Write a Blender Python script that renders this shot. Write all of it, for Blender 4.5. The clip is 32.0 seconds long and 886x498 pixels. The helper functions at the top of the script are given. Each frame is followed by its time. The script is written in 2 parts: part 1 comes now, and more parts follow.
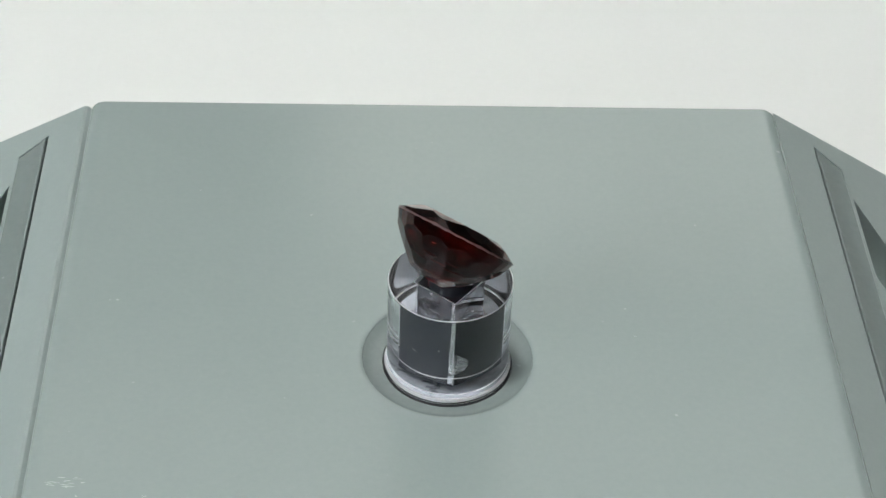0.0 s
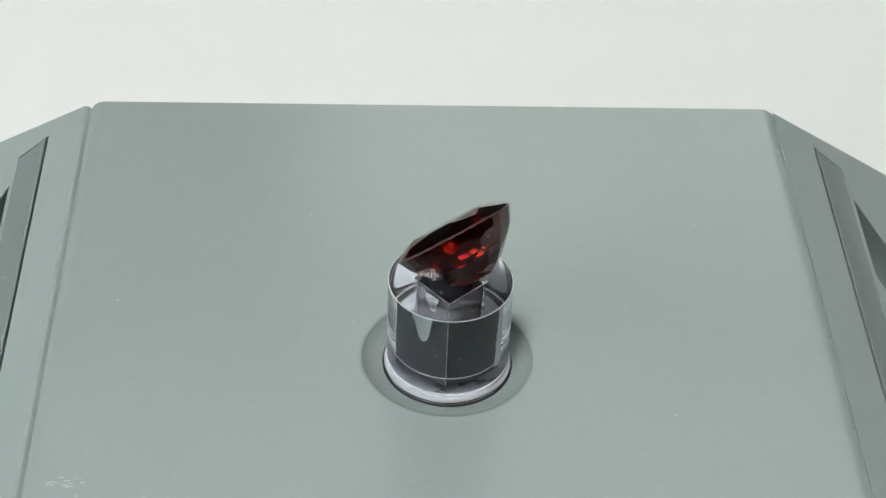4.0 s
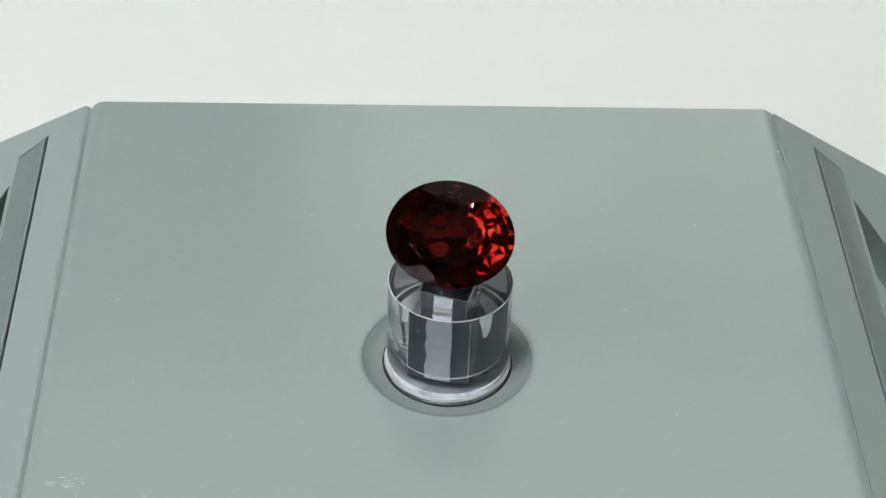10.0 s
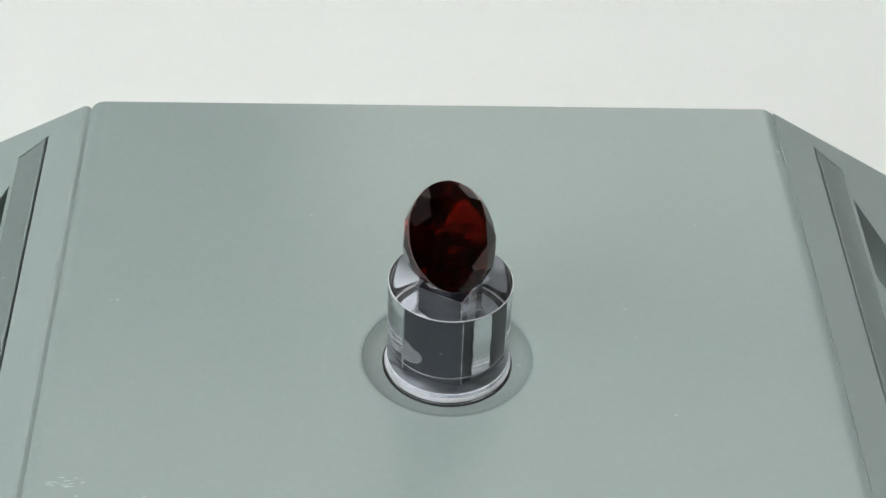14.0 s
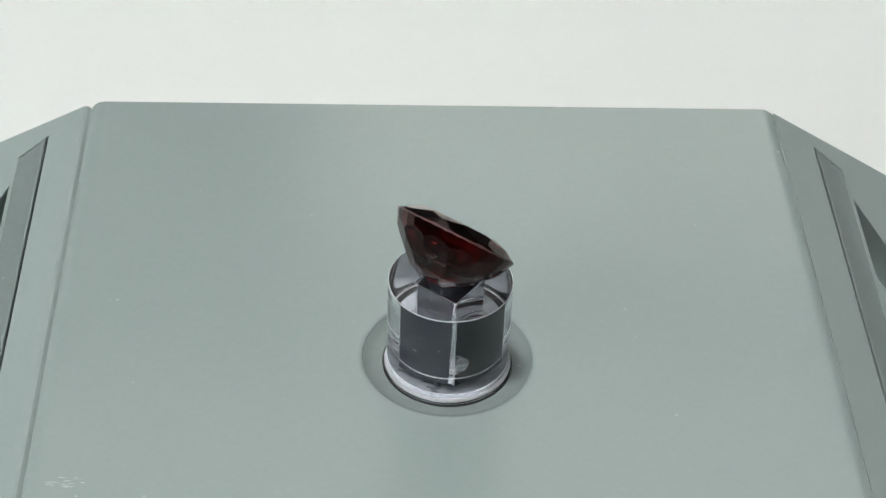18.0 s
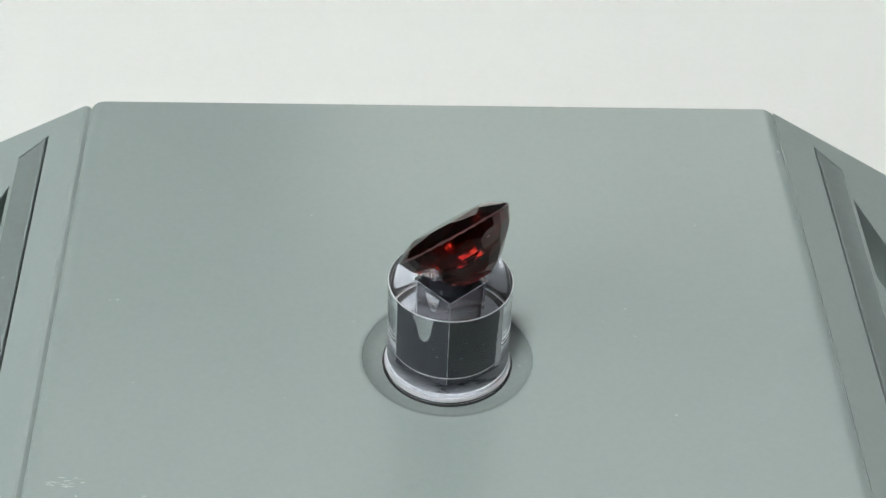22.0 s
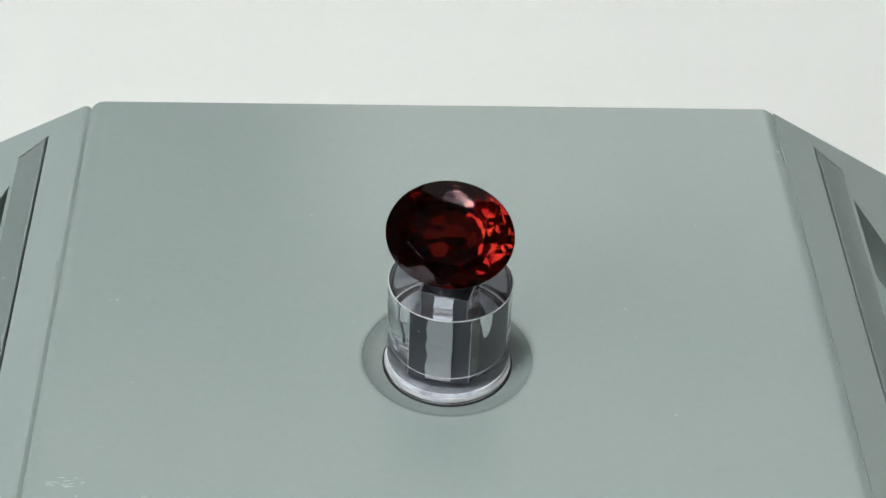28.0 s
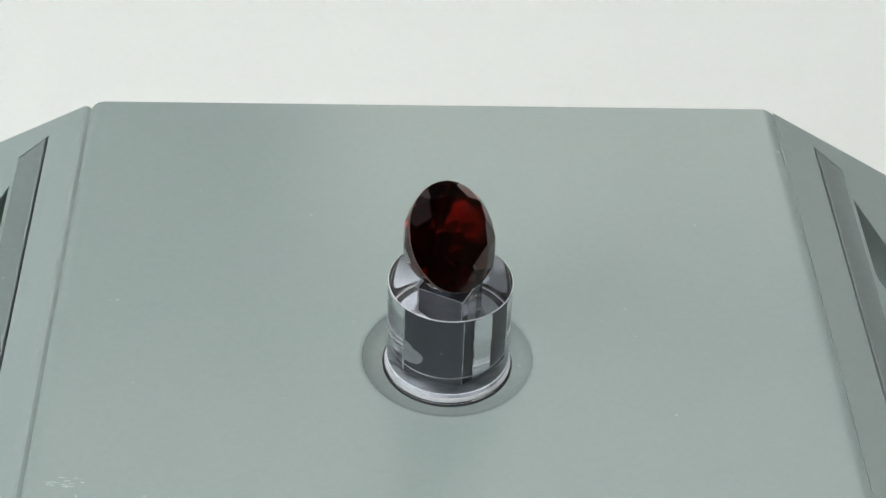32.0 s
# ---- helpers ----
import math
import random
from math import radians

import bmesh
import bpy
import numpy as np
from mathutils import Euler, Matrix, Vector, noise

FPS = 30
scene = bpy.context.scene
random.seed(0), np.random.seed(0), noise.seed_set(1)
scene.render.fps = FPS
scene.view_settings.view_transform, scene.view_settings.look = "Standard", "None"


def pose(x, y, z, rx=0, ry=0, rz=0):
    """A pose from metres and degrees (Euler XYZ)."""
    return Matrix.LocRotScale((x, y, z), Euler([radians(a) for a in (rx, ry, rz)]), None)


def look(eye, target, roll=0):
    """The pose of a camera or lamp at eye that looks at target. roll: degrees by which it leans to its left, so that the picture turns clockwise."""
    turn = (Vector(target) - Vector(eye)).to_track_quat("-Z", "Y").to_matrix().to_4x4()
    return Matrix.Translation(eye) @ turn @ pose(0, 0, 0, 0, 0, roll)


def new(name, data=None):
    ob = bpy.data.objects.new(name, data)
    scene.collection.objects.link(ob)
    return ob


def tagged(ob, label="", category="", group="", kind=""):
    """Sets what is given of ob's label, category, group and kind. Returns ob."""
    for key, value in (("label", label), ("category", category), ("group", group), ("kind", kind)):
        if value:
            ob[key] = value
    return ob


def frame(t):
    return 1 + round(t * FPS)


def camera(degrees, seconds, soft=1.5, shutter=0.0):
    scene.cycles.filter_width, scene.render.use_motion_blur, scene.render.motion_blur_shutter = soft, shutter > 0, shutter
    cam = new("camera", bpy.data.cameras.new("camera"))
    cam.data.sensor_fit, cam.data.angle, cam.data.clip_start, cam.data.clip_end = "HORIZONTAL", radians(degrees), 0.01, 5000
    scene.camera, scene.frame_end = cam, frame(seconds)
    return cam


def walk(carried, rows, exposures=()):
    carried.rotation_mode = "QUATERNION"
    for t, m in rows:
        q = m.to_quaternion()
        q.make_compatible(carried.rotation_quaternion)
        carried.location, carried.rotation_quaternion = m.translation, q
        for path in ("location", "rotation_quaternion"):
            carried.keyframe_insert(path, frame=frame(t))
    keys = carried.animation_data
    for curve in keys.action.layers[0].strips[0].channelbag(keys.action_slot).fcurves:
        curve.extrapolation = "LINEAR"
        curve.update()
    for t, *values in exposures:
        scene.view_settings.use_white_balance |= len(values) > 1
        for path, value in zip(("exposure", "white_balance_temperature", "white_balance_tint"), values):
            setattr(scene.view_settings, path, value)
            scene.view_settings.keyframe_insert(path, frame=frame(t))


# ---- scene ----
# ---- camera and walk ----
MM = 0.001
cam = camera(25.0, 32.0, soft=1.45)


def camera_pose():
    pitch, yaw, roll = radians(39.888), radians(-3.086), 2.342
    eye = Vector((-8.668, -144.617, 134.71)) * MM
    way = Vector((-math.sin(yaw) * math.cos(pitch), math.cos(yaw) * math.cos(pitch), -math.sin(pitch)))
    return look(eye, eye + way, roll)


EXPOSURE = 0.17
walk(cam, [(0.0, camera_pose()), (32.0, camera_pose())], exposures=[(0.0, EXPOSURE), (32.0, EXPOSURE)])

# ---- world and light ----
# The place is a closed grey room with a small hanging lamp, a window with a daylit curtain, and two added unseen fills:
# a wide dim ceiling panel and a glowing pane in the north wall.
TABLE_Z = -38.0 * MM
ROOM = (-1.7, 1.7, -1.9, 1.9, -0.78, 1.75)      # x0 x1 y0 y1 floor ceiling
# lights: middle, size, strength
SPOT_LIGHT = ((-0.135, -0.103, 0.95), (0.116, 0.098), 220.0)
# unseen ceiling panel, added as soft fill
SOFT_FILL = ((0.0, 1.08, 1.75), (2.2, 1.5), 0.42)
# curtained west window y0 y1 z0 z1; in the north wall an added fill pane x0 x1 z0 z1; each with its strength
WINDOW = (-1.8, -0.85, 0.5, 1.55)
WINDOW_GLOW = 8.0
BACK_FILL = (-0.1, 0.8, 0.75, 1.68)
BACK_FILL_STRENGTH = 0.62

world = bpy.data.worlds.new("world")
scene.world = world
world.use_nodes = True
wn = world.node_tree.nodes
wn["Background"].inputs[0].default_value = (0.5, 0.5, 0.52, 1)
wn["Background"].inputs[1].default_value = 0.05


# ---- materials ----
def node_mat(name):
    m = bpy.data.materials.new(name)
    m.use_nodes = True
    nt = m.node_tree
    return m, nt, nt.nodes["Principled BSDF"]


def noise_tex(nt, scale, detail=4.0, rough=0.55):
    n = nt.nodes.new("ShaderNodeTexNoise")
    n.inputs["Scale"].default_value, n.inputs["Detail"].default_value, n.inputs["Roughness"].default_value = scale, detail, rough
    if "coord" not in nt.nodes:
        c = nt.nodes.new("ShaderNodeTexCoord")
        c.name = "coord"
    nt.links.new(nt.nodes["coord"].outputs["Object"], n.inputs["Vector"])
    return n


def ramp(nt, src, stops):
    r = nt.nodes.new("ShaderNodeValToRGB")
    els = r.color_ramp.elements
    while len(els) < len(stops):
        els.new(0.5)
    for el, (pos, col) in zip(els, stops):
        el.position, el.color = pos, (*col, 1) if len(col) == 3 else col
    nt.links.new(src, r.inputs[0])
    return r


def grey(v):
    return (v, v, v)


def plastic(name, a, b, rough=(0.38, 0.5), grain=2600.0, bump=0.02, blotch=45.0, spec=0.5, dust=(0.44, 0.47, 0.46)):
    """Moulded plastic: two near tones in soft blotches, a fine grained skin, a few pale specks of dust."""
    m, nt, p = node_mat(name)
    big = noise_tex(nt, blotch, 6, 0.75)
    mott = noise_tex(nt, grain * 0.55, 3, 0.7)
    both = nt.nodes.new("ShaderNodeMix")
    both.inputs["Factor"].default_value = 0.55
    nt.links.new(big.outputs["Fac"], both.inputs["A"])
    nt.links.new(mott.outputs["Fac"], both.inputs["B"])
    base = ramp(nt, both.outputs["Result"], [(0.3, a), (0.7, b)])
    fine = noise_tex(nt, grain, 2)
    speck = ramp(nt, noise_tex(nt, 900.0, 1, 0.3).outputs["Fac"], [(0.80, grey(0)), (0.86, grey(0.7))])
    mix = nt.nodes.new("ShaderNodeMix")
    mix.data_type = "RGBA"
    mix.inputs["B"].default_value = (*dust, 1)
    nt.links.new(speck.outputs[0], mix.inputs["Factor"])
    nt.links.new(base.outputs[0], mix.inputs["A"])
    nt.links.new(mix.outputs["Result"], p.inputs["Base Color"])
    r = ramp(nt, noise_tex(nt, grain * 0.3, 4, 0.6).outputs["Fac"], [(0.1, grey(rough[0])), (0.9, grey(rough[1]))])
    nt.links.new(r.outputs[0], p.inputs["Roughness"])
    p.inputs["Specular IOR Level"].default_value = spec
    bn = nt.nodes.new("ShaderNodeBump")
    bn.inputs["Strength"].default_value, bn.inputs["Distance"].default_value = bump, 0.0002
    nt.links.new(fine.outputs["Fac"], bn.inputs["Height"])
    nt.links.new(bn.outputs[0], p.inputs["Normal"])
    return m


def clear(name, ior, tint, rough_low=0.0, rough_high=0.02):
    m, nt, p = node_mat(name)
    p.inputs["Transmission Weight"].default_value = 1.0
    p.inputs["IOR"].default_value = ior
    p.inputs["Base Color"].default_value = (*tint, 1)
    r = ramp(nt, noise_tex(nt, 700.0, 4).outputs["Fac"], [(0.55, grey(rough_low)), (0.75, grey(rough_high))])
    nt.links.new(r.outputs[0], p.inputs["Roughness"])
    return m


PANEL = plastic("satin_grey_plastic", (0.260, 0.307, 0.299), (0.280, 0.327, 0.318), rough=(0.10, 0.14), spec=0.85, bump=0.035)
# the dish's soft shade is put into this darker ring colour
RING = plastic("shaded_ring_plastic", (0.179, 0.212, 0.208), (0.203, 0.238, 0.232), rough=(0.18, 0.26), spec=0.7)
FLANK = plastic("moulded_grey_plastic", (0.272, 0.322, 0.310), (0.292, 0.342, 0.330), rough=(0.38, 0.5), bump=0.04)
INSERT = plastic("dark_grey_rubber", (0.17, 0.205, 0.20), (0.195, 0.23, 0.222), rough=(0.5, 0.65), bump=0.06)
SCUFF = plastic("scuffed_plastic", (0.36, 0.41, 0.40), (0.46, 0.5, 0.49), rough=(0.5, 0.6))
BLACK = plastic("black_plastic", (0.010, 0.010, 0.011), (0.018, 0.018, 0.02), rough=(0.3, 0.45))
PAPER = plastic("white_paper", (0.70, 0.715, 0.69), (0.725, 0.738, 0.715), rough=(0.6, 0.75), grain=1800, blotch=9.0, spec=0.25, dust=(0.74, 0.75, 0.73))
WALL = plastic("grey_wall_paint", (0.16, 0.16, 0.165), (0.19, 0.19, 0.195), rough=(0.7, 0.85), grain=300, blotch=3.0, spec=0.2)
# unseen walls toned for bounce and reflections: west lifts, south and east dim
WALL_PALE = plastic("wall_left_bounce", (0.30, 0.315, 0.33), (0.34, 0.355, 0.37), rough=(0.7, 0.85), grain=300, blotch=3.0, spec=0.2)
WALL_DARK = plastic("wall_dark_reflection", (0.035, 0.035, 0.037), (0.045, 0.045, 0.047), rough=(0.7, 0.85), grain=300, blotch=3.0, spec=0.2)
WALL_WARM = plastic("wall_right_dimming", (0.12, 0.11, 0.085), (0.14, 0.13, 0.10), rough=(0.7, 0.85), grain=300, blotch=3.0, spec=0.2)
FLOOR = plastic("grey_floor_vinyl", (0.22, 0.21, 0.20), (0.28, 0.27, 0.26), rough=(0.4, 0.55), grain=200, blotch=4.0)
TABLE = plastic("dark_table_wood", (0.05, 0.035, 0.028), (0.085, 0.06, 0.045), rough=(0.4, 0.55), grain=400, blotch=12.0)
WHITE_METAL = plastic("white_enamel", grey(0.75), grey(0.8), rough=(0.3, 0.4), grain=500, blotch=10.0)
CORE = plastic("dark_putty", (0.037, 0.039, 0.048), (0.060, 0.063, 0.074), rough=(0.08, 0.2), grain=1500, blotch=300.0, spec=0.12)


def dried_glue(name, a, b):
    """Thin dried glue that has come away from the acrylic: grey when faced; aslant, a white glossy layer mixed in by
    angle stands for the gap's total reflection.
    """
    m = plastic(name, a, b, rough=(0.25, 0.4), grain=1500, blotch=300.0)
    nt = m.node_tree
    shine = nt.nodes.new("ShaderNodeBsdfGlossy")
    shine.inputs["Color"].default_value, shine.inputs["Roughness"].default_value = (0.93, 0.94, 0.95, 1), 0.12
    slant = nt.nodes.new("ShaderNodeLayerWeight")
    slant.inputs["Blend"].default_value = 0.5
    mix = nt.nodes.new("ShaderNodeMixShader")
    nt.links.new(ramp(nt, slant.outputs["Facing"], [(0.13, grey(0)), (0.32, grey(0.95))]).outputs[0], mix.inputs[0])
    nt.links.new(nt.nodes["Principled BSDF"].outputs[0], mix.inputs[1])
    nt.links.new(shine.outputs[0], mix.inputs[2])
    nt.links.new(mix.outputs[0], nt.nodes["Material Output"].inputs["Surface"])
    return m


GLUE = dried_glue("dried_glue", (0.29, 0.31, 0.32), (0.40, 0.42, 0.43))
GLUE_GREY = dried_glue("greyish_dried_glue", (0.17, 0.18, 0.19), (0.26, 0.27, 0.28))
PALE_LINE = plastic("pale_line", (0.30, 0.31, 0.33), (0.50, 0.51, 0.53), rough=(0.35, 0.5), grain=1500, blotch=300.0)
# pale tones that paint the foot's bright crescent and its glints
CRESCENT = plastic("foot_crescent_white", (0.26, 0.28, 0.31), (0.60, 0.63, 0.68), rough=(0.2, 0.4), grain=900, blotch=300.0)
FOOT_GLINTS = plastic("foot_glint_mottle", (0.04, 0.045, 0.055), (0.34, 0.36, 0.40), rough=(0.2, 0.4), grain=700, blotch=260.0)
RESIN_FACE = clear("resin_bonded_acrylic", 1.045, (0.96, 0.965, 0.98), 0.0, 0.03)   # acrylic against resin
FROSTED = clear("ground_acrylic_edge", 1.49, (0.93, 0.94, 0.96), 0.35, 0.55)
FROSTED.node_tree.nodes["Principled BSDF"].inputs["Transmission Weight"].default_value = 0.62
ACRYLIC = clear("clear_acrylic", 1.49, (0.97, 0.975, 0.985), 0.0, 0.03)


def garnet():
    """Dark red garnet: light that passes its faces turns red, deeper where the crystal is denser."""
    m, nt, p = node_mat("red_garnet")
    p.inputs["Transmission Weight"].default_value = 1.0
    p.inputs["IOR"].default_value = 1.77
    p.inputs["Specular Tint"].default_value = (0.24, 0.17, 0.17, 1)
    p.inputs["Roughness"].default_value = 0.05
    c = ramp(nt, noise_tex(nt, 330.0, 3).outputs["Fac"], [(0.38, (0.056, 0.0009, 0.0015)), (0.62, (0.126, 0.0078, 0.0036))])
    nt.links.new(c.outputs[0], p.inputs["Base Color"])
    return m


GARNET = garnet()
GIRDLE = plastic("bruted_garnet_girdle", (0.06, 0.028, 0.028), (0.12, 0.065, 0.065), rough=(0.3, 0.45), grain=3000)


def glow(name, colour, strength):
    m, nt, p = node_mat(name)
    p.inputs["Base Color"].default_value = (0.8, 0.8, 0.8, 1)
    p.inputs["Emission Color"].default_value = (*colour, 1)
    p.inputs["Emission Strength"].default_value = strength
    return m


SPOT_GLOW = glow("lamp_diffuser", (0.985, 0.995, 0.982), SPOT_LIGHT[2])
BACK_FILL_PANE = glow("warm_fill_pane", (1.0, 0.975, 0.91), BACK_FILL_STRENGTH)
CURTAIN_GLOW = glow("daylit_curtain", (0.86, 0.95, 1.0), WINDOW_GLOW)
SOFT_FILL_GLOW = glow("soft_fill_diffuser", (1.0, 0.99, 0.96), SOFT_FILL[2])


# ---- mesh helpers (numbers in millimetres) ----
def mesh_of(name, bm, material, smooth=False):
    me = bpy.data.meshes.new(name)
    bmesh.ops.recalc_face_normals(bm, faces=bm.faces)
    bm.to_mesh(me)
    bm.free()
    me.transform(Matrix.Scale(MM, 4))
    me.materials.append(material)
    if smooth:
        for f in me.polygons:
            f.use_smooth = True
        me.set_sharp_from_angle(angle=radians(28))
    return me


def part(name, bm, material, parent=None, label="", smooth=False):
    ob = new(name, mesh_of(name, bm, material, smooth))
    if parent is not None:
        ob.parent = parent
    if label:
        tagged(ob, label)
    return ob


def loops_mesh(loops, closed_u=True, cap_first=False, cap_last=False):
    """Bridges a run of equal-length point loops into a skin."""
    bm = bmesh.new()
    rows = [[bm.verts.new(p) for p in lp] for lp in loops]
    n = len(rows[0])
    for r0, r1 in zip(rows, rows[1:]):
        for i in range(n if closed_u else n - 1):
            j = (i + 1) % n
            bm.faces.new((r0[i], r0[j], r1[j], r1[i]))
    if cap_first:
        bm.faces.new(rows[0])
    if cap_last:
        bm.faces.new(rows[-1])
    return bm


def box_bm(x0, x1, y0, y1, z0, z1, bevel=0.0):
    bm = bmesh.new()
    bmesh.ops.create_cube(bm, size=1.0)
    for v in bm.verts:
        v.co = Vector((x0 + (v.co.x + 0.5) * (x1 - x0), y0 + (v.co.y + 0.5) * (y1 - y0), z0 + (v.co.z + 0.5) * (z1 - z0)))
    if bevel:
        bmesh.ops.bevel(bm, geom=bm.edges[:], offset=bevel, segments=3, affect="EDGES", profile=0.5)
    return bm


def ring_pts(r, z, n=128, a0=0.0):
    return [(r * math.cos(a0 + 2 * math.pi * i / n), r * math.sin(a0 + 2 * math.pi * i / n), z) for i in range(n)]


def lathe(profile, n=128, cap_first=False, cap_last=False):
    return loops_mesh([ring_pts(r, z, n) for r, z in profile], True, cap_first, cap_last)


# ---- setting: room and table ----
def build_room():
    x0, x1, y0, y1, z0, z1 = (v / MM for v in ROOM)
    t = 120.0
    tagged(part("floor", box_bm(x0 - t, x1 + t, y0 - t, y1 + t, z0 - t, z0), FLOOR), "speckled grey vinyl floor of the room", "floor", kind="structure")
    tagged(part("ceiling", box_bm(x0 - t, x1 + t, y0 - t, y1 + t, z1, z1 + t), WALL), "plain grey painted ceiling", "ceiling", kind="structure")
    tagged(part("wall_south", box_bm(x0 - t, x1 + t, y0 - t, y0, z0, z1), WALL_DARK), "unseen plain wall, dark to keep reflections in the stone dark", "wall", kind="structure")
    tagged(part("wall_east", box_bm(x1, x1 + t, y0, y1, z0, z1), WALL_WARM), "unseen plain warm grey wall, dark to dim the right side", "wall", kind="structure")

    def pierced(name, lo, hi, win, along_y, at, label):
        """A wall with a window opening; lo, hi along it, win (u0 u1 z0 z1), its inner face at the given place."""
        bm = bmesh.new()
        u0, u1, w0, w1 = win
        out = -1 if at < 0 else 1
        for a, b, c, d in ((lo, u0, z0, z1), (u1, hi, z0, z1), (u0, u1, z0, w0), (u0, u1, w1, z1)):
            p, q = sorted((at, at + out * t))
            piece = box_bm(p, q, a, b, c, d) if along_y else box_bm(a, b, p, q, c, d)
            me = bpy.data.meshes.new("piece")
            piece.to_mesh(me)
            piece.free()
            bm.from_mesh(me)
            bpy.data.meshes.remove(me)
        tagged(part(name, bm, WALL_PALE if along_y else WALL), label, "wall", kind="structure")

    def window(name, win, along_y, at, curtain, label):
        u0, u1, w0, w1 = win
        out = -1 if at < 0 else 1
        root = tagged(new(name), label, "window", kind="structure")
        rim = []
        for d, o in ((out * t, 0), (-out * 12, 0), (-out * 12, 45), (out * t, 45)):
            ring = ((u0 + o, w0 + o), (u1 - o, w0 + o), (u1 - o, w1 - o), (u0 + o, w1 - o))
            rim.append([(at + d, u, w) if along_y else (u, at + d, w) for u, w in ring])
        part("window_frame", loops_mesh(rim), WHITE_METAL, root, "white painted frame")
        p, q = sorted((at + out * 60, at + out * 70))
        hung = (p, q, u0 + 45, u1 - 45) if along_y else (u0 + 45, u1 - 45, p, q)
        part("curtain", box_bm(*hung, w0 + 45, w1 - 45), curtain, root, "pale glowing curtain")
    west = [v / MM for v in WINDOW]
    north = [v / MM for v in BACK_FILL]
    pierced("wall_west", y0, y1, west, True, x0, "unseen plain wall with a window, pale to lift the left side")
    pierced("wall_north", x0 - t, x1 + t, north, False, y1, "plain grey painted wall with an opening for the unseen fill pane")
    window("window_1", west, True, x0, CURTAIN_GLOW, "wide window behind a pale lit curtain")
    # added glow at the back, for the panel's sheen and the bright foot
    window("back_fill_window", north, False, y1, BACK_FILL_PANE, "unseen fill pane, built as a wide high curtained window")
    # tabletop under a white paper sheet
    z = TABLE_Z / MM
    tagged(part("tabletop", box_bm(-700, 700, -420, 520, z - 26, z - 0.4, 3), TABLE), "dark brown wooden tabletop", "table", kind="structure")
    for x in (-640, 640):
        for y in (-360, 460):
            tagged(part("table_leg", box_bm(x - 25, x + 25, y - 25, y + 25, z0, z - 26, 3), WHITE_METAL), "white steel table leg", "table", kind="structure")


def build_sheet():
    """A sheet of white paper that lies flat under the stand, slightly wavy away from it."""
    bm = bmesh.new()
    nx, ny = 60, 36
    z = TABLE_Z / MM
    grid = []
    for j in range(ny + 1):
        row = []
        y = -75 + 505 * j / ny
        for i in range(nx + 1):
            x = -420 + 840 * i / nx
            far = max(0.0, (math.hypot(x / 1.3, y) - 95) / 200)
            wave = min(far, 1.5) * 2.2 * (0.5 + 0.5 * noise.noise((x / 170, y / 150, 3.1)))
            row.append(bm.verts.new((x, y, z + wave)))
        grid.append(row)
    for j in range(ny):
        for i in range(nx):
            bm.faces.new((grid[j][i], grid[j][i + 1], grid[j + 1][i + 1], grid[j + 1][i]))
    ob = part("paper_sheet", bm, PAPER, smooth=True)
    mod = ob.modifiers.new("thickness", "SOLIDIFY")
    mod.thickness, mod.offset = 0.3 * MM, -1
    return tagged(ob, "large matt white paper sheet lying flat under the stand", "paper", kind="structure")


def build_lamp(name, spec, glow_mat, label):
    (x, y, z), size, _ = spec
    w, d = size[0] / MM / 2, size[1] / MM / 2
    root = tagged(new(name), label, "lamp")
    root.location = (x, y, z)
    outer = [[(sx * (w + o), sy * (d + o), h) for sx, sy in ((-1, -1), (1, -1), (1, 1), (-1, 1))] for o, h in ((14, 0), (14, -28), (0, -28), (0, -20))]
    part("frame", loops_mesh(outer), WHITE_METAL, root, "white enamelled frame")
    part("diffuser", box_bm(-w, w, -d, d, -24, -20), glow_mat, root, "glowing white diffuser")
    if z < ROOM[5] - 0.1:
        up = (ROOM[5] - z) / MM
        part("back_plate", box_bm(-w - 14, w + 14, -d - 14, d + 14, 0, 6, 1), WHITE_METAL, root, "white enamelled plate")
        part("cord", lathe([(2.5, 5), (2.5, up - 18)], 12, True, True), BLACK, root, "thin black hanging cord", smooth=True)
        part("ceiling_rose", lathe([(30, up - 22), (38, up - 14), (40, up)], 32, True, True), WHITE_METAL, root, "round white ceiling rose", smooth=True)
    return root


# ---- the turntable stand ----
XL, XR, YB, YF = -39.2, 38.75, 42.5, -44.0
SLOPES = {-1: 0.522, 1: 0.603}
DROP = {-1: 0.24, 1: 0.45}      # how far each side starts below the panel
HOLE_R, DISH_R, DISH_Z = 6.42, 8.46, -0.85
BODY_BOTTOM = TABLE_Z / MM


def rounded_outline(inset, r, z, n_corner=10, n_side=14):
    """The panel's outline, pulled in by inset, counter-clockwise."""
    x0, x1, y0, y1 = XL - 0.35 + inset, XR + 0.35 - inset, YF + inset, YB - 0.4 * inset
    pts = []
    corners = [((x1 - r, y0 + r), -90), ((x1 - r, y1 - r), 0), ((x0 + r, y1 - r), 90), ((x0 + r, y0 + r), 180)]
    for k, ((cx, cy), a) in enumerate(corners):
        arc = [(cx + r * math.cos(radians(a + 90 * i / n_corner)), cy + r * math.sin(radians(a + 90 * i / n_corner))) for i in range(n_corner + 1)]
        pts += arc
        (nx, ny), na = corners[(k + 1) % 4]
        end, start = arc[-1], (nx + r * math.cos(radians(na)), ny + r * math.sin(radians(na)))
        for i in range(1, n_side):
            f = i / n_side
            pts.append((end[0] + (start[0] - end[0]) * f, end[1] + (start[1] - end[1]) * f))
    # the back edge runs a little askew
    return [(x, y - (0.005 * x if y > 20 else 0.0), z) for x, y in pts]


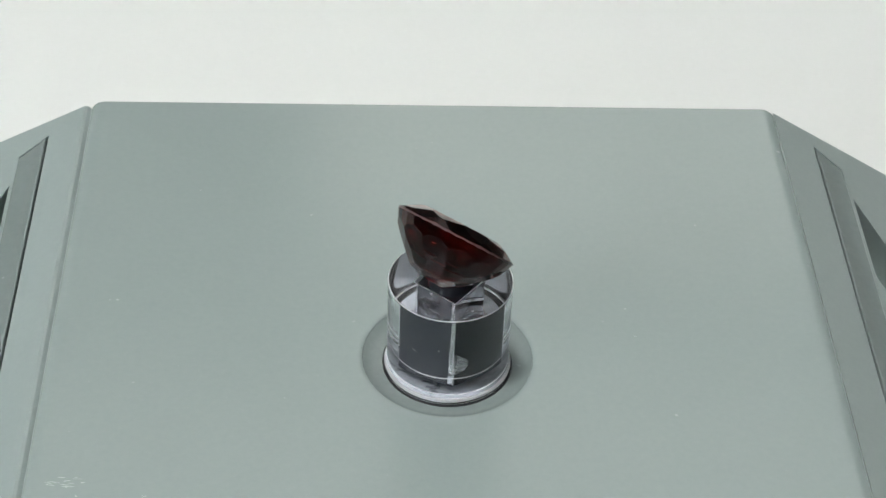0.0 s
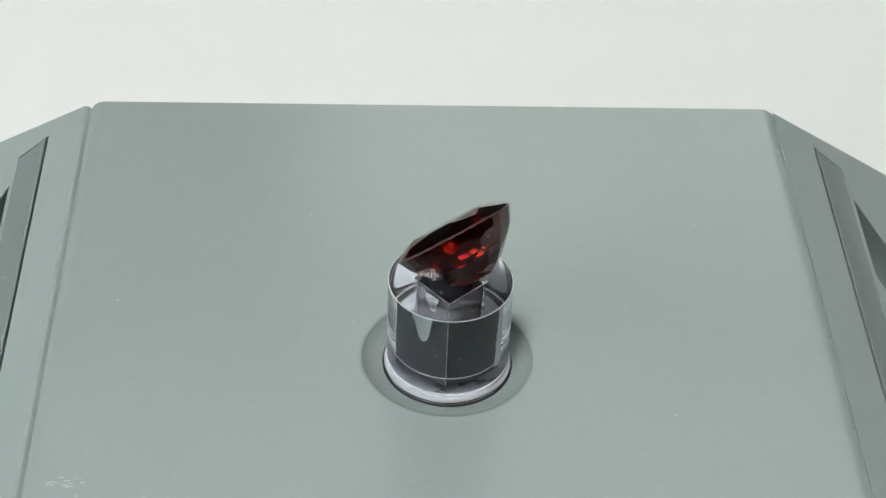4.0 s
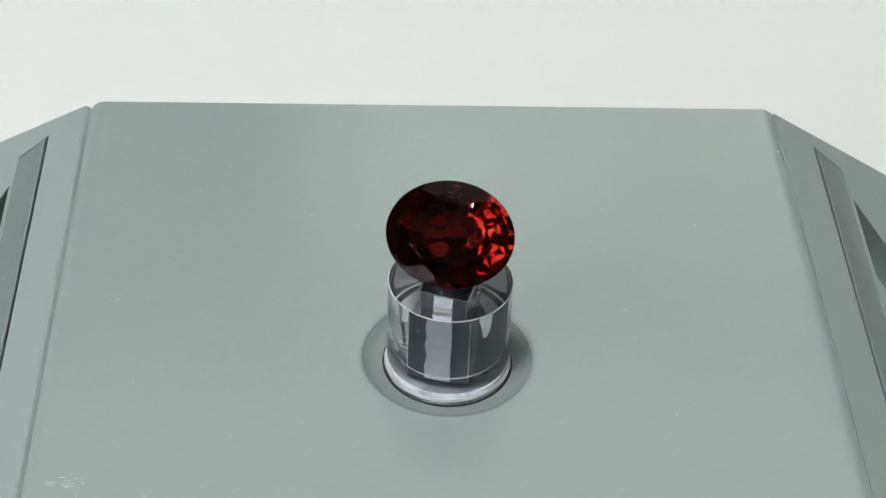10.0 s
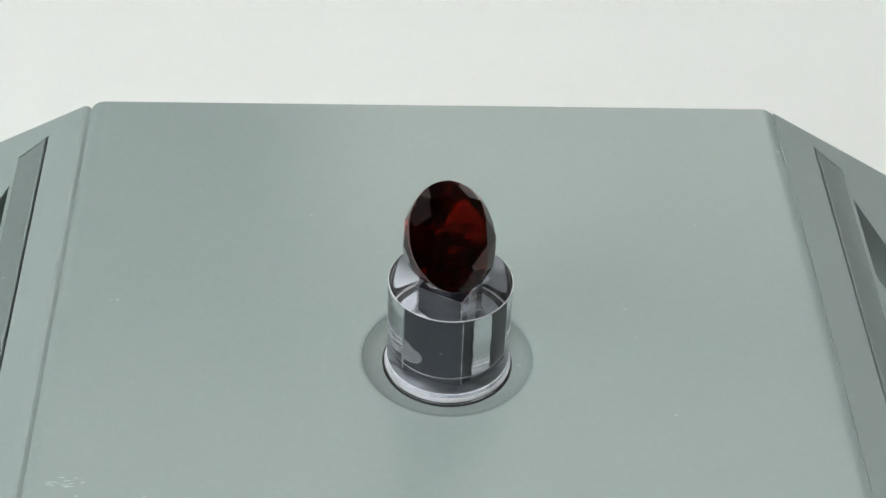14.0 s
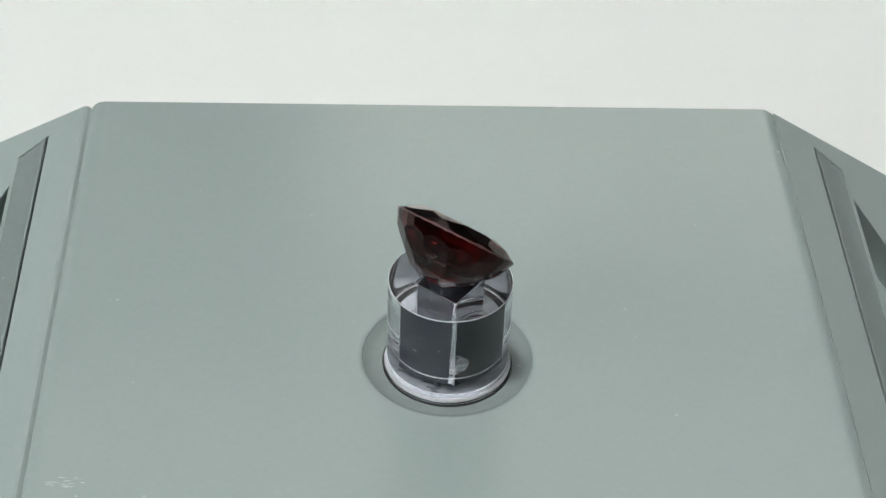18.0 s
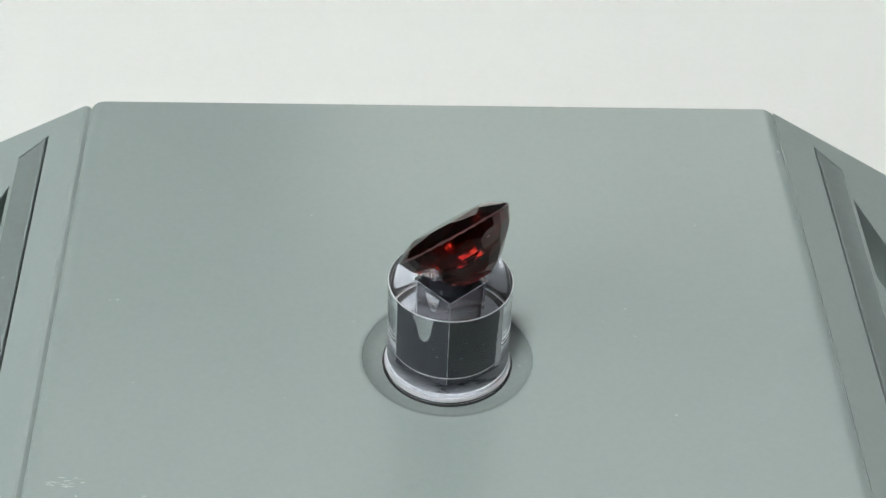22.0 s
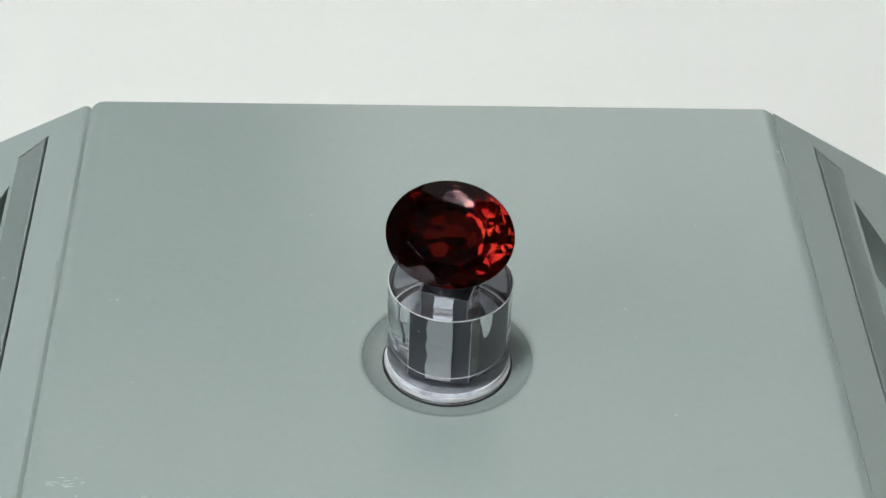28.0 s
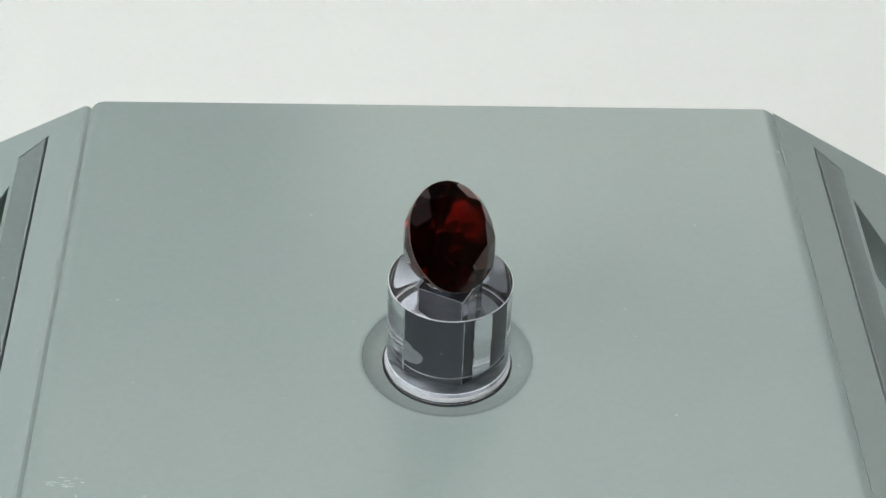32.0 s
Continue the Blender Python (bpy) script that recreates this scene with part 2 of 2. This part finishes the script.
def top_panel_bm():
    rim = [rounded_outline(i, max(0.3, 1.25 - 0.55 * i), z) for i, z in ((0.24, -1.6), (0.24, -0.46), (0.27, -0.41), (0.36, -0.32), (0.5, -0.23), (0.68, -0.16), (0.9, -0.08), (1.2, -0.02), (1.6, 0.0))]
    outer = rim[-1]
    n = len(outer)
    # ring about the dish, one point for each point of the outline, taken by its direction
    angles = [math.atan2(y, x) for x, y, _ in outer]

    def circle(r, z):
        return [(r * math.cos(a), r * math.sin(a), z) for a in angles]
    inner = [circle(r, z) for r, z in ((24, 0), (14, 0), (10, 0), (DISH_R + 0.75, 0), (DISH_R + 0.4, -0.03), (DISH_R + 0.15, -0.10), (DISH_R, -0.20), (DISH_R, -1.6))]
    return loops_mesh(rim + inner)


def flank_bm(side):
    """A sloping side with two sunk slots that end short of the back. side: -1 or 1."""
    xe = XL if side < 0 else XR
    bm = bmesh.new()

    def P(u, y, d):
        dip = (0.75 if side < 0 else 0.02) * max(0.0, 1 - (max(u, 0.38) - 0.38) / 0.7) ** 1.6 if u > 0.377 else (1.02 if side < 0 else 0.70) - DROP[side]
        skew = 0.005 * -(xe + side * u) if y > 39.8 else 0.0
        return bm.verts.new((xe + side * u, y + skew, -0.04 - DROP[side] - dip - SLOPES[side] * (max(u, 0.38) - 0.05) - d))

    def quad(*pts):
        bm.faces.new([P(*p) for p in pts])
    slot1 = (5.02, 8.35, 39.5, 37.6, 2.1)
    slot2 = (8.78, 12.6, 32.6, 24.2, 5.0)
    back, front = YB - 0.35, YF + 0.3
    edge = [(-1.7, 0.37), (0.37, 0.38), (0.38, 0.47), (0.47, 0.58), (0.58, 0.74), (0.74, 1.1)]
    plain = edge + [(1.1, 5.02), (8.35, 8.78), (12.6, 15.0)]
    for a, b in plain:
        quad((a, front, 0), (b, front, 0), (b, back, 0), (a, back, 0))
    for a, b, ya, yb, d in (slot1, slot2):
        fa, fb = front + 4, front + 6
        quad((a, ya, 0), (b, yb, 0), (b, back, 0), (a, back, 0))
        quad((a, front, 0), (b, front, 0), (b, fb, 0), (a, fa, 0))
        quad((a, fa, d), (b, fb, d), (b, yb, d), (a, ya, d))
        quad((a, fa, 0), (a, ya, 0), (a, ya, d), (a, fa, d))
        quad((b, fb, 0), (b, yb, 0), (b, yb, d), (b, fb, d))
        quad((a, ya, 0), (b, yb, 0), (b, yb, d), (a, ya, d))
        quad((a, fa, 0), (b, fb, 0), (b, fb, d), (a, fa, d))
    # rounded fall at the back and the side down to the base
    for a, b in edge + [(1.1, 15.0)]:
        for (y0, d0), (y1, d1) in (((back, 0), (back + 0.25, 0.09)), ((back + 0.25, 0.09), (back + 0.35, 0.35))):
            quad((a, y0, d0), (b, y0, d0), (b, y1, d1), (a, y1, d1))
    zb = BODY_BOTTOM
    yb = back + 0.35
    za, zo = P(0.1, yb, 0.35), P(15.0, yb, 0.35)
    bm.faces.new([za, zo, bm.verts.new((xe + side * 15.0, yb, zb)), bm.verts.new((xe + side * 0.1, yb, zb))])
    bm.faces.new([P(15.0, front, 0), P(15.0, yb, 0), bm.verts.new((xe + side * 15.0, yb, zb)), bm.verts.new((xe + side * 15.0, front, zb))])
    bm.faces.new([P(0.1, front, 0), P(15.0, front, 0), bm.verts.new((xe + side * 15.0, front, zb)), bm.verts.new((xe + side * 0.1, front, zb))])
    bmesh.ops.remove_doubles(bm, verts=bm.verts[:], dist=0.004)
    return bm


def insert_bm(side):
    """A rubber strip that lies in the slot next to the panel, its inner edge rounded."""
    xe = XL if side < 0 else XR
    u0, u1 = 5.34, 8.37
    front = YF + 5
    prof = [(u0, 1.9), (u0, 0.32), (u0 + 0.06, 0.16), (u0 + 0.2, 0.06), (u0 + 0.42, 0.10), (u0 + 0.55, 0.2), (u1 - 0.3, 0.20), (u1 - 0.1, 0.10), (u1, 0.06), (u1, 1.9)]

    def line(f):
        pts = []
        for u, d in prof:
            end = 39.52 + (37.6 - 39.5) * (u - 5.02) / 3.33
            y = front if f == 0 else end
            pts.append((xe + side * u, y, -0.04 - DROP[side] - SLOPES[side] * (u - 0.05) - d))
        return pts
    return loops_mesh([line(0), line(1)], True, True, True)


def build_stand():
    root = tagged(new("turntable_stand"), "grey plastic motor turntable with sloping slotted sides on white paper", "turntable")
    panel = part("top_panel", top_panel_bm(), PANEL, root, "flat satin grey panel with a dished round hole", smooth=True)
    # light scuffs near one edge
    rng = random.Random(8)
    for x, y, n, spread in ((-36.6, -17.25, 5, 0.55), (-34.9, -17.2, 14, 0.6), (-34.4, -18.95, 3, 0.14), (-28.3, -18.95, 3, 0.14), (-33.4, 8.0, 3, 0.2), (19.0, 3.0, 3, 0.2)):
        bm = bmesh.new()
        for i in range(n):
            a0 = rng.uniform(-0.2, 0.1)
            cx, cy = x + rng.gauss(0, spread), y + rng.gauss(0, spread * 0.45)
            ln, w = rng.uniform(0.12, 0.5) * min(1.0, spread * 2), rng.uniform(0.018, 0.04)
            low, top = [], []
            for k in range(7):
                b0 = 2 * math.pi * k / 7
                wob = rng.uniform(0.7, 1.2)
                px, py = ln * wob * math.cos(b0), w * wob * math.sin(b0)
                px, py = cx + px * math.cos(a0) - py * math.sin(a0), cy + px * math.sin(a0) + py * math.cos(a0)
                low.append(bm.verts.new((px, py, -0.04)))
                top.append(bm.verts.new((px, py, 0.006)))
            bm.faces.new(top)
            for k in range(7):
                bm.faces.new((low[k], low[(k + 1) % 7], top[(k + 1) % 7], top[k]))
        part("scuff_mark", bm, SCUFF, panel, "pale scuff in the plastic")
    prof = [(DISH_R - 0.03, -1.5), (DISH_R - 0.03, -0.24), (DISH_R - 0.08, -0.22), (8.24, -0.31), (8.06, -0.43), (7.8, -0.58), (7.45, -0.70), (7.0, -0.79), (6.62, -0.83), (HOLE_R + 0.04, DISH_Z), (HOLE_R, DISH_Z - 0.05), (HOLE_R, DISH_Z - 1.2)]
    part("bushing_ring", lathe(prof), RING, root, "grey dished ring round the hole, its shade put into the colour", smooth=True)
    for side in (-1, 1):
        part("side_panel", flank_bm(side), FLANK, root, "sloping grey side with two long slots")
        part("slot_insert", insert_bm(side), INSERT, root, "dark grey rubber strip in a slot", smooth=True)
    part("lower_body", box_bm(XL + 0.3, XR - 0.3, YF + 0.4, YB - 0.5, BODY_BOTTOM, -3.0, 0.4), FLANK, root, "plain grey housing under the panel")
    # back face and a dark bed that shows in the seam round the panel
    part("seam_bed", loops_mesh([rounded_outline(0.32, 2.0, -3.2), rounded_outline(0.32, 2.0, -1.1), rounded_outline(3.0, 2.0, -1.1)]), FLANK, root)
    return root


# ---- pedestal and stone, which turn together ----
PED_R, PED_TOP, PED_BASE = 6.02, 9.82, -0.83
POCKET, POCKET_DEPTH = 2.33, 9.9
POST_UP = 1.15


def build_disc():
    ob = part("turntable_disc", lathe([(0.4, PED_BASE - 6), (HOLE_R - 0.06, PED_BASE - 6), (HOLE_R - 0.06, PED_BASE - 0.08), (HOLE_R - 0.12, PED_BASE - 0.02), (HOLE_R - 0.2, PED_BASE), (1.0, PED_BASE)], 96, True, True), BLACK, smooth=True)
    # added pad and ring whose colours stand for light refracted in the foot
    pad = lathe([(0.5, PED_BASE - 0.01), (3.9, PED_BASE - 0.01), (3.9, PED_BASE + 0.12), (0.5, PED_BASE + 0.12)], 96, True, True)
    part("glint_pad", pad, FOOT_GLINTS, ob, "round grey pad, mottled to stand for glints in the foot")
    crescent = lathe([(4.0, PED_BASE - 0.01), (5.45, PED_BASE - 0.01), (5.45, PED_BASE + 0.12), (4.0, PED_BASE + 0.12), (4.0, PED_BASE - 0.01)], 96)
    part("crescent_ring", crescent, CRESCENT, ob, "pale ring standing for the bright crescent in the foot")
    return tagged(ob, "small black plastic turning disc in the hole", "disc")


def pedestal_bm():
    n = 128
    c = 0.085
    foot = PED_R + 0.24
    prof = [(2.0, PED_BASE + 0.06), (PED_R - 0.6, PED_BASE + 0.06), (PED_R - 0.4, PED_BASE), (foot - 0.12, PED_BASE + 0.03), (foot - 0.03, PED_BASE + 0.10), (foot, PED_BASE + 0.2),
            (foot, PED_BASE + 0.36), (foot - 0.03, PED_BASE + 0.45), (foot - 0.10, PED_BASE + 0.52), (PED_R + 0.03, PED_BASE + 0.60), (PED_R + 0.01, PED_BASE + 0.66), (PED_R + 0.06, PED_BASE + 0.76),
            (PED_R + 0.06, PED_BASE + 1.2), (PED_R + 0.01, PED_BASE + 1.3), (PED_R, PED_BASE + 1.44), (PED_R, 4.0), (PED_R, PED_TOP - c), (PED_R - 0.04, PED_TOP - 0.04), (PED_R - c, PED_TOP)]
    loops = [ring_pts(r, z, n) for r, z in prof]

    def square(s, z, round_r=0.12):
        pts = []
        for i in range(n):
            a = 2 * math.pi * i / n
            k = s / max(abs(math.cos(a)), abs(math.sin(a)))
            x, y = k * math.cos(a), k * math.sin(a)
            pts.append((x, y, z))
        return pts
    loops += [square(POCKET + 0.20, PED_TOP), square(POCKET + 0.04, PED_TOP - 0.1), square(POCKET, PED_TOP - 0.16), square(POCKET, PED_TOP - POCKET_DEPTH)]
    return loops_mesh(loops, True, True, True)


def build_pedestal():
    root = tagged(new("pedestal"), "clear acrylic cylinder with a square pocket in its top", "pedestal")
    body = part("cylinder", pedestal_bm(), ACRYLIC, root, "polished clear acrylic cylinder", smooth=True)
    body.data.materials.append(RESIN_FACE)
    lim = (POCKET + 0.01) * MM
    for f in body.data.polygons:
        if abs(f.center.x) < lim and abs(f.center.y) < lim and max(abs(f.center.x), abs(f.center.y)) > 0.9 * lim and f.center.z > 0:
            f.material_index = 1
    body.visible_shadow = False      # clear acrylic lets the light in
    # ground edges: the top rim, the rim of the pocket, the edge and grooves of the foot
    body.data.materials.append(FROSTED)
    for f in body.data.polygons:
        r, z = math.hypot(f.center.x, f.center.y) / MM, f.center.z / MM
        tilted = 0.15 < abs(f.normal.z) < 0.985
        if tilted and (z > PED_TOP - 0.2 or (r > PED_R - 0.4 and z < 1.2)):
            f.material_index = 2
    floor_z = PED_TOP - POCKET_DEPTH + 0.06
    w = POCKET + 0.02
    core = box_bm(0.08 - w, w - 0.08, 0.08 - w, w - 0.08, floor_z, PED_TOP - 0.35, 0.05)
    part("core", core, CORE, root, "dark square core in the pocket")
    # a thin pale ring added in the acrylic a little above its foot, for a bright refracted arc
    mid = PED_BASE + 2.0
    ring = lathe([(3.52, mid - 0.07), (3.59, mid), (3.52, mid + 0.07), (3.45, mid), (3.52, mid - 0.07)], 96)
    part("bright_arc", ring, PALE_LINE, root, "thin pale ring standing for a bright arc in the acrylic", smooth=True)

    def smear(outline, label, turn, mat=GLUE):
        """A flat smear of dried glue on the core; outline in (sideways, down from the top), turn in degrees."""
        rows = [[(w + d, y * k, PED_TOP - 0.36 - z) for y, z in outline] for d, k in ((-0.02, 1.0), (0.03, 1.0), (0.05, 0.94))]
        bm = loops_mesh(rows, True, True, True)
        bmesh.ops.rotate(bm, verts=bm.verts[:], cent=(0, 0, 0), matrix=Matrix.Rotation(radians(turn), 3, "Z"))
        part("glue_smear", bm, mat, root, label)
    # a tongue that hangs from the top, a long pale stripe with wavy sides, and a thin bead down one corner
    tongue = [(0.95, 0.9), (0.85, 1.7), (0.70, 2.4), (0.66, 3.1), (0.55, 3.8), (0.36, 4.4), (0.05, 4.7), (-0.28, 4.55), (-0.48, 4.0), (-0.56, 3.3), (-0.66, 2.8), (-0.82, 2.5), (-0.95, 2.1), (-1.0, 1.5), (-0.9, 1.0)]
    smear(tongue, "tongue of greyish dried glue", 0, GLUE_GREY)
    zs = [9.2 * i / 28 for i in range(29)]
    stripe = [(0.92 + 0.10 * noise.noise((z * 0.8, 1.3, 0)), z) for z in zs] + [(-0.98 + 0.14 * noise.noise((z * 0.7, 7.7, 0)), z) for z in reversed(zs)]
    smear(stripe, "long stripe of pale dried glue", -90)
    bead = [(w + 0.02, z) for z in zs] + [(w - 0.10 - 0.22 * abs(noise.noise((z * 0.9, 3.1, 0))) - 0.03 * z, z) for z in reversed(zs)]
    smear(bead, "thin bead of pale glue down a corner", 90)
    patch = [(0.02 - w, 5.3), (0.35 - w, 5.5), (0.75 - w, 6.0), (1.2 - w, 6.25), (1.5 - w, 6.7), (1.45 - w, 7.3), (1.1 - w, 7.8), (0.6 - w, 7.95), (0.02 - w, 7.9)]
    smear(patch, "round patch of greyish dried glue low on a face", 180, GLUE_GREY)
    # thin lines of resin down the four corners of the core
    for turn in (45, 135, 225, 315):
        rng_c = random.Random(turn)
        rows = []
        for i in range(29):
            r = 0.012 + 0.045 * abs(noise.noise((i * 0.35, turn, 0.4))) + rng_c.uniform(0, 0.008)
            rows.append([((w - 0.05) * math.sqrt(2) + r * math.cos(a), r * math.sin(a), PED_TOP - 0.36 - 9.3 * i / 28) for a in (radians(60 * k) for k in range(6))])
        line = loops_mesh(rows, True, True, True)
        bmesh.ops.rotate(line, verts=line.verts[:], cent=(0, 0, 0), matrix=Matrix.Rotation(radians(turn), 3, "Z"))
        part("corner_bead", line, PALE_LINE, root, "thin pale resin line down a corner")
    # small flecks of glue
    rng = random.Random(3)
    for y, z, size, turn in ((0.9, 5.3, 0.16, 90), (-0.62, 4.35, 0.12, 90), (-1.1, 6.2, 0.18, 90), (-0.75, 2.45, 0.3, -90), (-0.3, 2.6, 0.22, -90), (0.25, 2.4, 0.16, -90), (-1.6, 3.4, 0.12, -90), (1.3, 6.0, 0.1, 0), (0.9, 5.2, 0.08, 0), (-0.4, 4.3, 0.1, 180), (0.6, 5.6, 0.14, 180)):
        fleck = []
        for k in range(9):
            a = 2 * math.pi * k / 9
            r = size * rng.uniform(0.55, 1.15)
            fleck.append((y + 0.9 * r * math.cos(a), z + 0.35 * r * math.sin(a) + 0.25 * r * math.cos(a)))
        smear(fleck, "small pale fleck of glue", turn)
    tip = PED_TOP + POST_UP
    prof = [(2.15, PED_TOP - 0.37), (2.05, PED_TOP - 0.2), (1.85, PED_TOP + 0.1), (1.7, PED_TOP + 0.5), (1.6, tip - 0.3), (1.5, tip)]
    part("putty_dab", lathe(prof, 32, True, True), CORE, root, "dark putty that holds the stone", smooth=True)
    return root


GEM_A, GEM_B = 6.2, 5.1
GEM_TILT = 44.0
GEM_AT = (-0.247, -0.093, 5.6 + PED_TOP)


def cut(bm, co, no):
    """Cuts a convex body by a plane and closes it."""
    res = bmesh.ops.bisect_plane(bm, geom=bm.verts[:] + bm.edges[:] + bm.faces[:], plane_co=co, plane_no=no, clear_outer=True, dist=1e-5)
    edges = [g for g in res["geom_cut"] if isinstance(g, bmesh.types.BMEdge)]
    if len(edges) > 2:
        bmesh.ops.contextual_create(bm, geom=edges)


def gem_bm():
    """An oval mixed cut, made on a unit circle and drawn out to the oval: crown up, girdle at z = 0."""
    bm = loops_mesh([ring_pts(1.0, -1.2, 96, 0.02), ring_pts(1.0, 0.6, 96, 0.02)], True, True, True)
    bmesh.ops.recalc_face_normals(bm, faces=bm.faces)

    def facet(angle, slope, radius, z):
        """A plane that meets the radius at height z and rises (slope > 0) or falls inwards at slope degrees."""
        a, s = radians(angle), radians(abs(slope))
        up = 1 if slope > 0 else -1
        cut(bm, (radius * math.cos(a), radius * math.sin(a), z), (math.sin(s) * math.cos(a), math.sin(s) * math.sin(a), up * math.cos(s)))
    g = 0.012
    top = 0.215
    cut(bm, (0, 0, top), (0, 0, 1))
    for i in range(8):
        facet(45 * i - (3 if i == 2 else 0), 23.5 if i % 2 else 15.2, 0.60 if i % 2 else 0.56, top)   # stars, those on the diagonals steeper
        facet(45 * i + 22.5, 31.0, 1.0, g)                                     # bezels
    for i in range(16):
        facet(22.5 * i + 11.25, 36.0, 1.0, g + 0.004)                          # upper girdle
    # step-cut pavilion: tiers that run round the stone, each flatter than the one above
    tiers = [(1.0, -g, 32, 4.75), (0.93, -0.176, 12, 5.7), (0.69, -0.49, 12, 14.3), (0.46, -0.73, 8, 9.6), (0.22, -0.87, 0, 0.0)]
    for (r0, z0, n, turn), (r1, z1, _, _) in zip(tiers, tiers[1:]):
        for i in range(n):
            facet(360 / n * i + turn, -math.degrees(math.atan2(z0 - z1, r0 - r1)), r0, z0)
    cut(bm, (0, 0, -0.88), (0.02, 0.05, -1))
    for v in bm.verts:
        v.co = Vector((v.co.x * GEM_A, v.co.y * GEM_B, v.co.z * 5.6))
    # edges a little worn, so that they glint
    bm.normal_update()
    worn = [e for e in bm.edges if len(e.link_faces) == 2 and e.calc_face_angle() > radians(7) and max(abs(v.co.z) for v in e.verts) > 0.35]
    bmesh.ops.bevel(bm, geom=worn, offset=0.042, segments=3, affect="EDGES", profile=0.5, clamp_overlap=True)
    return bm


def build_gem():
    bm = gem_bm()
    tilt = Matrix.Translation(GEM_AT) @ Matrix.Rotation(radians(90 - GEM_TILT), 4, "X") @ Matrix.Rotation(radians(2.3), 4, "Z")
    bmesh.ops.transform(bm, matrix=tilt, verts=bm.verts[:])
    axis = tilt.to_3x3().col[2]
    centre = Vector(GEM_AT)
    ob = part("gemstone", bm, GARNET)
    ob.data.materials.append(GIRDLE)
    for f in ob.data.polygons:
        if abs(f.normal.dot(axis)) < 0.12 and abs((f.center / MM - centre).dot(axis)) < 0.16:
            f.material_index = 1
    chip = box_bm(-0.22, 0.22, -0.07, 0.07, -0.03, 0.03, 0.025)
    for v in chip.verts:
        v.co.y += 0.12 * v.co.x
    bmesh.ops.transform(chip, matrix=tilt @ Matrix.Translation((-0.3, 4.02, -1.46)) @ Matrix.Rotation(radians(-48), 4, "X"), verts=chip.verts[:])
    part("chip", chip, WHITE_METAL, ob, "tiny pale chip on a facet edge")
    return tagged(ob, "oval faceted dark red garnet leaning on the clear pedestal", "gemstone")


build_room()
build_sheet()
build_lamp("pendant_lamp", SPOT_LIGHT, SPOT_GLOW, "small bright hanging light panel, switched on")
build_lamp("ceiling_fill", SOFT_FILL, SOFT_FILL_GLOW, "unseen wide dim fill panel at the ceiling, switched on")
stand = build_stand()
disc = build_disc()
pedestal = build_pedestal()
gem = build_gem()

# ---- what moves ----
TURN_RATE, FACING_AT = 20.075, 10.93      # degrees a second; when the table facet faces the camera


def motions():
    times = [i * 0.5 for i in range(65)]
    rows = [(t, pose(0, 0, 0, 0, 0, TURN_RATE * (t - FACING_AT))) for t in times]
    for thing in (disc, pedestal, gem):
        walk(thing, rows)


motions()
